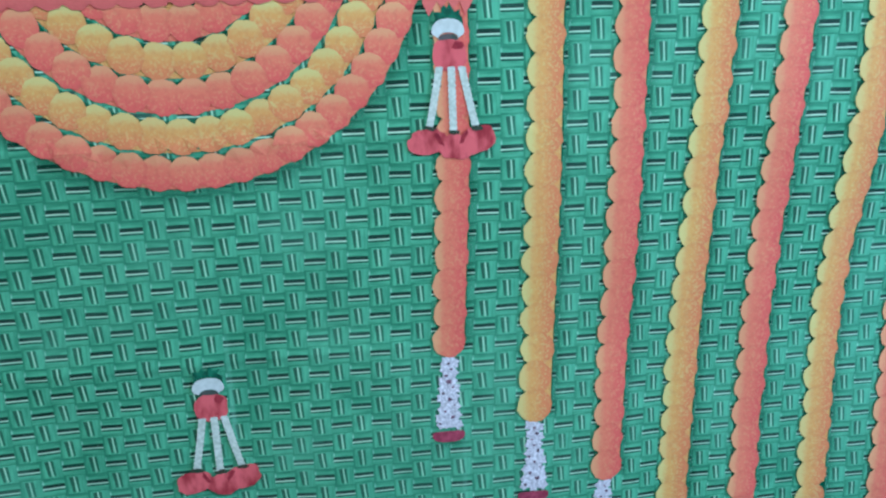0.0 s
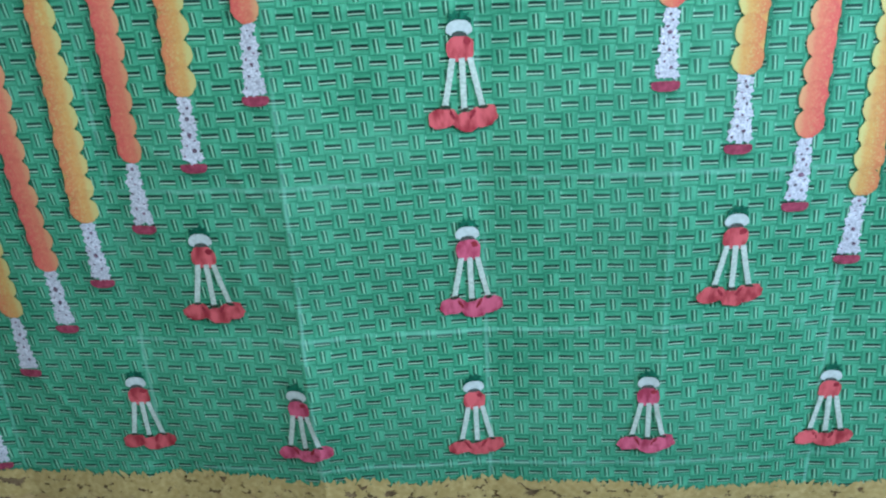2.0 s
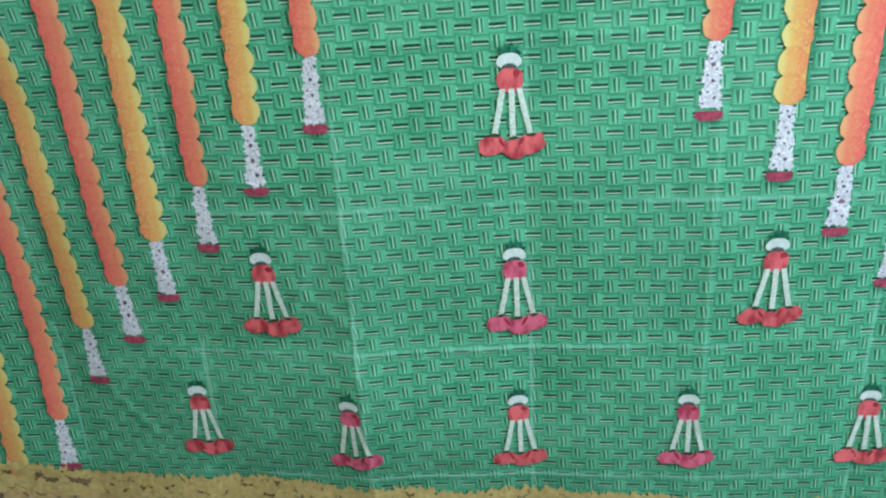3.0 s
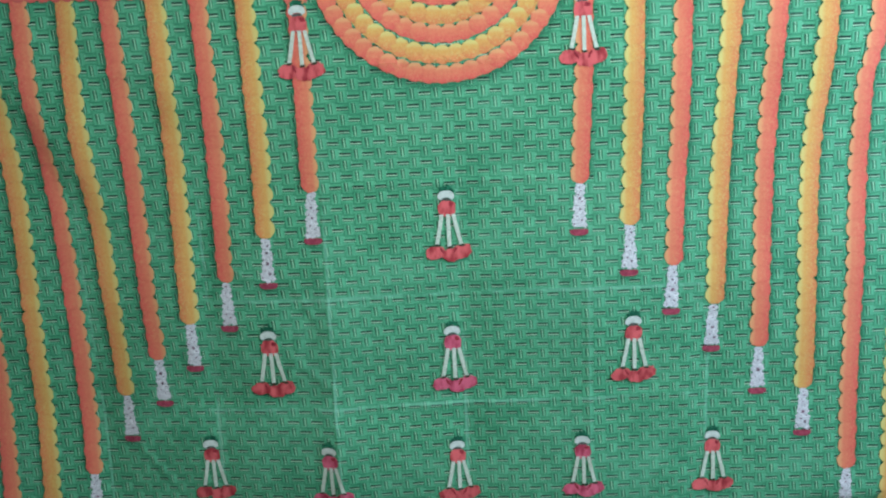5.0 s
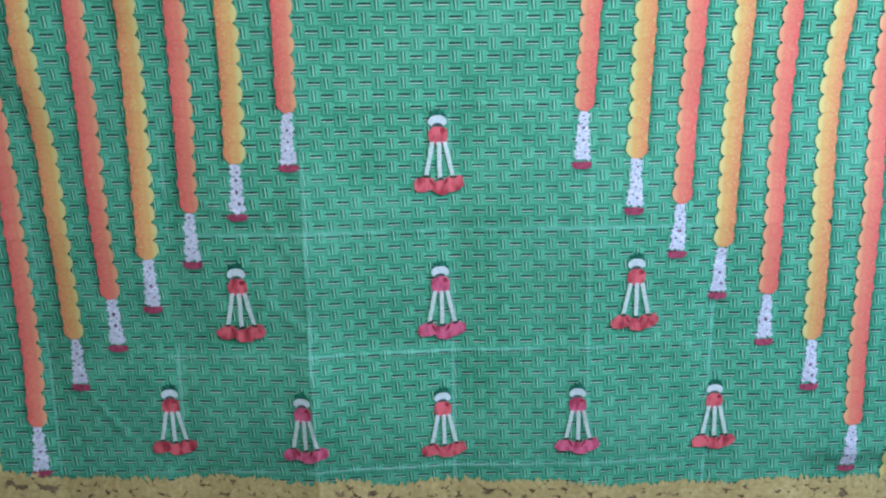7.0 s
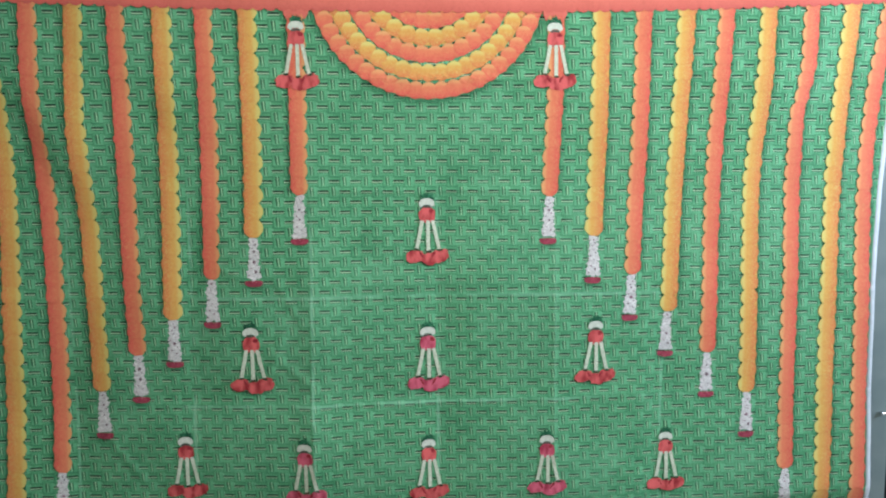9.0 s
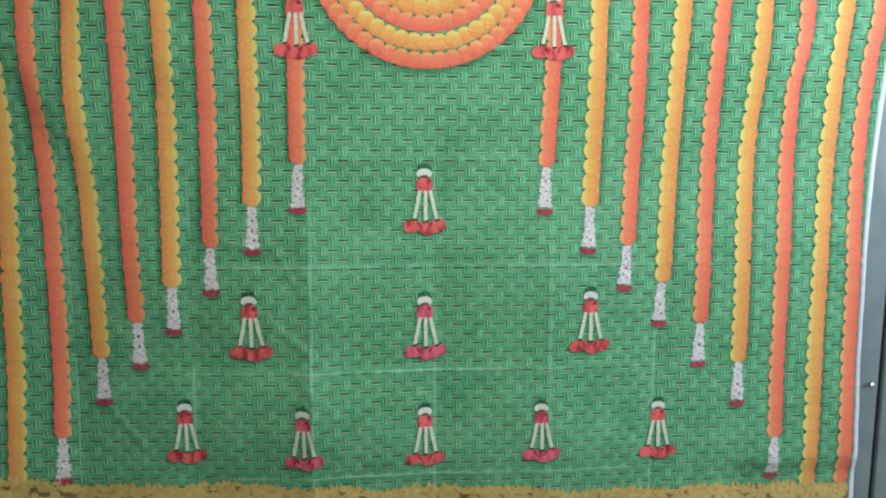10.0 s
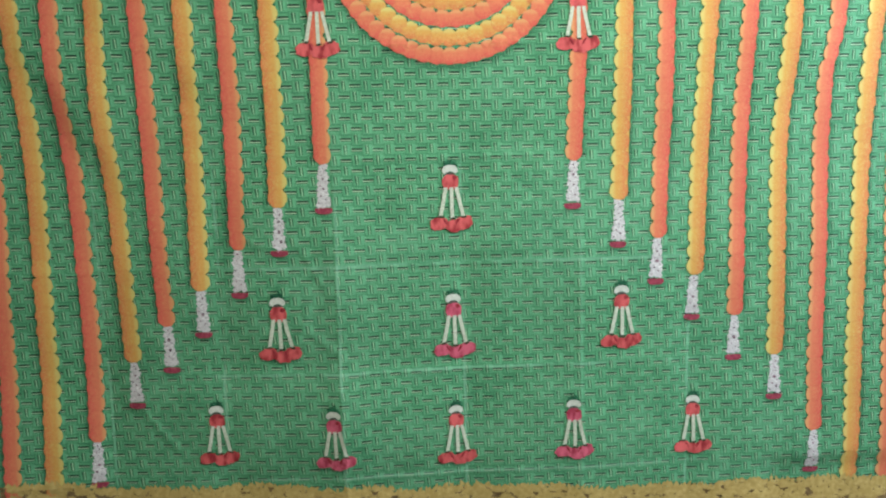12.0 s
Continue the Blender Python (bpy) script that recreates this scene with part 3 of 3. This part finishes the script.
# the band along the top
band = new("top_band")
band.parent = backdrop
tagged(band, "coral red marigold band printed along the top")
for k in range(85):
    x = -1.243 + k * 2.535 / 84
    z = top_line(x) - 0.0180
    x = min(max(x, float(left_line(z)) + 0.021), float(right_line(z)) - 0.021)
    flower(band, x, z, 0.041, 0.0385, BAND, (0, 1), 0.0034, slope=0.0)
bm = bmesh.new()
layer = bm.loops.layers.uv.new("print")
xs = np.linspace(-1.238, 1.284, 160)
for a, c in zip(xs[:-1], xs[1:]):
    f = bm.faces.new([bm.verts.new(at(x, top_line(x) - d, 0.0030)) for x, d in ((a, 0.031), (c, 0.031), (c, 0.0), (a, 0.0))])
part("band_ribbon", bm, BAND, band)


# pendants: leaf, white cap, red bud, three strings and three petals
def pendant(x, z, size, petal, label, low=0.0034):
    ob = new("pendant")
    ob.parent = backdrop
    tagged(ob, label)

    def ring(cx, cz, rx, rz, n=16, rough=0.0, pinch=1.0, turn=0.0):
        out = []
        for k in range(n):
            a = 2 * math.pi * k / n
            r = 1 + random.uniform(-rough, rough)
            px, pz = math.copysign(abs(math.cos(a)) ** pinch, math.cos(a)) * rx * r, math.copysign(abs(math.sin(a)) ** pinch, math.sin(a)) * rz * r
            out.append((x + (cx + px * math.cos(turn) - pz * math.sin(turn)) * size, z + (cz + px * math.sin(turn) + pz * math.cos(turn)) * size))
        return out

    cup = [(px, pz) for px, pz in ((0.0190, 0.004), (0.0205, 0.013), (0.0150, 0.017), (0.0165, 0.025), (0.0085, 0.023), (0.0045, 0.033),
                                   (-0.0005, 0.025), (-0.0065, 0.030), (-0.0095, 0.021), (-0.0170, 0.022), (-0.0165, 0.013), (-0.0195, 0.006), (0.0, 0.0))]
    part("leaf", patch(bmesh.new(), [(x + px * random.uniform(0.9, 1.1) * size, z + pz * random.uniform(0.88, 1.08) * size) for px, pz in cup], low - 0.0006,
                       (x, z + 0.008 * size)), LEAF, ob, "dark green ragged leaf cup")
    part("bud", patch(bmesh.new(), ring(0.001, -0.033, 0.0220, 0.0205, 20, 0.05, 0.75), low - 0.0004), petal, ob, "red flower bud")
    part("bud_shade", patch(bmesh.new(), ring(0.012, -0.021, 0.007, 0.006, 9, 0.3), low - 0.0001), SHADE, ob)
    # the cap is an arch, open below
    bm = bmesh.new()
    outer = [(math.copysign(abs(math.cos(a)) ** 0.75, math.cos(a)) * 0.0212, math.sin(a) * (0.0165 if math.sin(a) > 0 else 0.0075) - 0.004)
             for a in np.linspace(-0.9, math.pi + 0.9, 19)]
    inner = [(math.cos(a) * 0.0125, math.sin(a) * 0.007 - 0.0115) for a in np.linspace(-0.1, math.pi + 0.1, 19)]
    vo = [bm.verts.new(at(x + px * size, z + pz * size, low + 0.0003)) for px, pz in outer]
    vi = [bm.verts.new(at(x + px * size, z + pz * size, low + 0.0003)) for px, pz in inner]
    for k in range(18):
        bm.faces.new((vo[k], vi[k], vi[k + 1], vo[k + 1]))
    bmesh.ops.recalc_face_normals(bm, faces=bm.faces)
    part("cap", bm, CAP, ob, "white arched cap")
    # arc of shadow beneath the cap, painted as a grey green patch
    part("cap_shadow", patch(bmesh.new(), ring(0, -0.0125, 0.0130, 0.0065, 12), low - 0.0005), CAP_SHADOW, ob)
    for top, foot, drop in ((-0.0125, -0.0275, -0.1240), (0.003, 0.004, -0.1300), (0.0165, 0.0340, -0.1255)):
        bm = bmesh.new()
        rows = []
        for k in range(41):
            t = k / 40
            px, pz = top + (foot - top) * t ** 1.1, -0.047 + (drop + 0.047) * t
            half = 0.0040 + 0.0014 * abs(math.sin(k * math.pi / 3.3))
            rows.append([bm.verts.new(at(x + (px + e * half) * size, z + pz * size, low)) for e in (-1, 1)])
        for (a, c), (e, f) in zip(rows[:-1], rows[1:]):
            bm.faces.new((a, e, f, c))
        part("string", bm, STRING, ob, "cream beaded string")
        part("knot", patch(bmesh.new(), ring(foot + 0.001, drop - 0.001, 0.0080, 0.0032, 11, 0.25, 1.0, random.uniform(-0.3, 0.3)), low + 0.0009), KNOT, ob, "dark knot over the petals")
    part("drop_shadow", shadow_spot(x + 0.003 * size, z - 0.154 * size, 0.062 * size, 0.026 * size), SHADOW_INK, ob, "soft dark green printed drop shadow")
    for cx, cz, rx, rz, turn, front in ((-0.031, -0.143, 0.0250, 0.0170, 0.16, 0), (0.035, -0.142, 0.0250, 0.0180, 0.26, 0), (0.008, -0.151, 0.0235, 0.0165, -0.10, 1)):
        p = part("petal", patch(bmesh.new(), ring(cx, cz, rx, rz, 20, 0.10, 0.85, turn), low + 0.0002 + 0.0003 * front), petal, ob)
        if not front:
            # sliver of shade between two petals, put into the print colour
            part("petal_gap_shade", patch(bmesh.new(), ring(cx * 0.50, cz + 0.004, 0.0030, 0.0105, 10, 0.30, 1.0, -0.5 if cx > 0 else 0.5), low + 0.0007), SHADE, p)
    return ob


red_label, pink_label = "printed red blossom pendant on cream strings", "printed pink blossom pendant on cream strings"
for x, z, size, petal in ((-0.336, 1.707, 0.98, RED), (0.342, 1.712, 0.98, RED), (0.0, 1.25, 1.0, RED), (0.001, 0.902, 1.0, PINK),
                          (-0.470, 0.910, 1.0, RED), (0.464, 0.911, 1.0, RED), (-0.652, 0.614, 0.95, RED), (-0.333, 0.596, 0.95, PINK),
                          (0.002, 0.589, 0.95, RED), (0.330, 0.594, 0.95, PINK), (0.676, 0.585, 0.95, RED)):
    pendant(x, z, size, petal, red_label if petal is RED else pink_label)

# the flower border along the foot
border = new("flower_border")
border.parent = backdrop
tagged(border, "yellow and rose blossom border printed along the foot")


def border_top(x): return low_line(x) + 0.145 - 0.012 * float(step((x - 0.45) / 0.35)) + 0.006 * math.sin(9 * x) + 0.004 * math.sin(23 * x + 1)


bm = bmesh.new()
xs = np.linspace(-1.252, 1.2805, 220)
for a, c in zip(xs[:-1], xs[1:]):
    for p, q in ((0.0, 0.25), (0.25, 0.5), (0.5, 0.75), (0.75, 0.93)):
        f = bm.faces.new([bm.verts.new(at(x, low_line(x) + (border_top(x) - low_line(x)) * k, 0.0010)) for x, k in ((a, p), (c, p), (c, q), (a, q))])
part("border_ground", bm, UMBER, border)


def blossoms(name, mat, count, lo, hi, size, d):
    bm = bmesh.new()
    for k in range(count):
        t = random.uniform(lo, hi)
        x = -1.235 + 2.50 * (k + random.random()) / count
        z = low_line(x) + 0.006 + (border_top(x) - low_line(x) - 0.010) * t
        r0, turn = size * random.uniform(0.7, 1.25), random.uniform(0, 6)
        x = min(max(x, float(left_line(z)) + 0.7 * r0), float(right_line(z)) - 0.9 * r0)
        pts = []
        for j in range(14):
            a = turn + j * math.pi / 7
            r = r0 * (1.0 if j % 2 == 0 else 0.62) * random.uniform(0.85, 1.15)
            pts.append((x + math.cos(a) * r, max(z + math.sin(a) * r * 0.85, low_line(x) + 0.001)))
        patch(bm, pts, d + 0.0002 * (k % 4))
    tagged(part(name, bm, mat, border), kind="stuff")


blossoms("rose_blossoms", ROSE, 420, 0.0, 0.34, 0.0125, 0.0013)
blossoms("ochre_blossoms", OCHRE, 560, 0.18, 0.66, 0.0135, 0.0022)
blossoms("yellow_blossoms", GOLD, 900, 0.50, 0.96, 0.0140, 0.0031)


def petal_fringe(count):
    """Pointed petals that stand up from the border's upper edge."""
    bm = bmesh.new()
    for k in range(count):
        x = -1.235 + 2.50 * (k + random.random()) / count
        z = border_top(x) - random.uniform(0.004, 0.022)
        x = min(max(x, float(left_line(z)) + 0.010), float(right_line(z)) - 0.012)
        tall, wide, lean = random.uniform(0.010, 0.019), random.uniform(0.0045, 0.0080), random.uniform(-0.7, 0.7)
        patch(bm, [(x - wide, z), (x - wide * 0.7 + lean * tall * 0.5, z + tall * 0.55), (x + lean * tall, z + tall),
                   (x + wide * 0.7 + lean * tall * 0.5, z + tall * 0.5), (x + wide, z)], 0.0038 + 0.0002 * (k % 4))
    tagged(part("petal_fringe", bm, GOLD, border, "yellow pointed petals"), kind="stuff")


petal_fringe(620)


# red petals that hang from the band over the two upper pendants
def band_petals(x, z):
    bm = bmesh.new()
    for off, drop, half in ((-0.022, 0.034, 0.011), (-0.006, 0.024, 0.012), (0.010, 0.026, 0.012), (0.024, 0.033, 0.010)):
        patch(bm, [(x + off - half, z), (x + off - half * 0.8, z - drop * 0.55), (x + off + random.uniform(-0.3, 0.3) * half, z - drop),
                   (x + off + half * 0.8, z - drop * 0.5), (x + off + half, z)], 0.0032 + 0.0002 * random.random())
    part("hanging_petals", bm, BAND, band, "red petals hanging below the band")


for x in (-0.336, 0.342):
    band_petals(x, top_line(x) - 0.026)


# ---- panel added for the ceiling fill, out of view ----
added_ceiling_panel = tagged(new("added_ceiling_panel"), "square white panel added out of view under the ceiling for the fill light", "ceiling light")
added_ceiling_panel.location = (0.25, -1.32, 2.8)
rim = bmesh.new()
for x0, y0, x1, y1 in ((-0.34, -0.34, 0.34, -0.31), (-0.34, 0.31, 0.34, 0.34), (-0.34, -0.31, -0.31, 0.31), (0.31, -0.31, 0.34, 0.31)):
    box(rim, x0, y0, -0.05, x1, y1, 0.0)
part("frame", rim, WHITE_CLOTH, added_ceiling_panel)
part("diffuser", box(bmesh.new(), -0.31, -0.31, -0.03, 0.31, 0.31, -0.001), CAP, added_ceiling_panel)


# ---- behind the sheet ----
def cupboard(x0, x1, label):
    """A two-door steel cupboard, its front close behind the sheet."""
    ob = tagged(new("steel_cupboard"), label, "cupboard", "cupboards behind the cloth")
    ob.location = ((x0 + x1) / 2, 0.262, 0)
    half = (x1 - x0) / 2 - 0.002
    part("body", box(bmesh.new(), -half, -0.17, 0.0, half, 0.099, 2.10, 0.006), STEEL, ob)
    for a, c in ((-half + 0.01, -0.008), (0.008, half - 0.01)):
        door = part("door", box(bmesh.new(), a, -0.198, 0.06, c, -0.1705, 2.08, 0.005), STEEL, ob)
        side = c - 0.03 if a < 0 else a + 0.03
        part("handle", box(bmesh.new(), side - 0.006, -0.215, 0.612, side + 0.006, -0.199, 0.622, 0.003), CHROME, door, "small chrome latch")
    part("door_gap", box(bmesh.new(), -0.0075, -0.185, 0.06, 0.0075, -0.1705, 2.08), SEAM, ob)
    return ob


for k in range(4):
    cupboard(-1.76 + 0.9 * k, -0.86 + 0.9 * k, "dark green grey steel cupboard behind the hanging cloth")
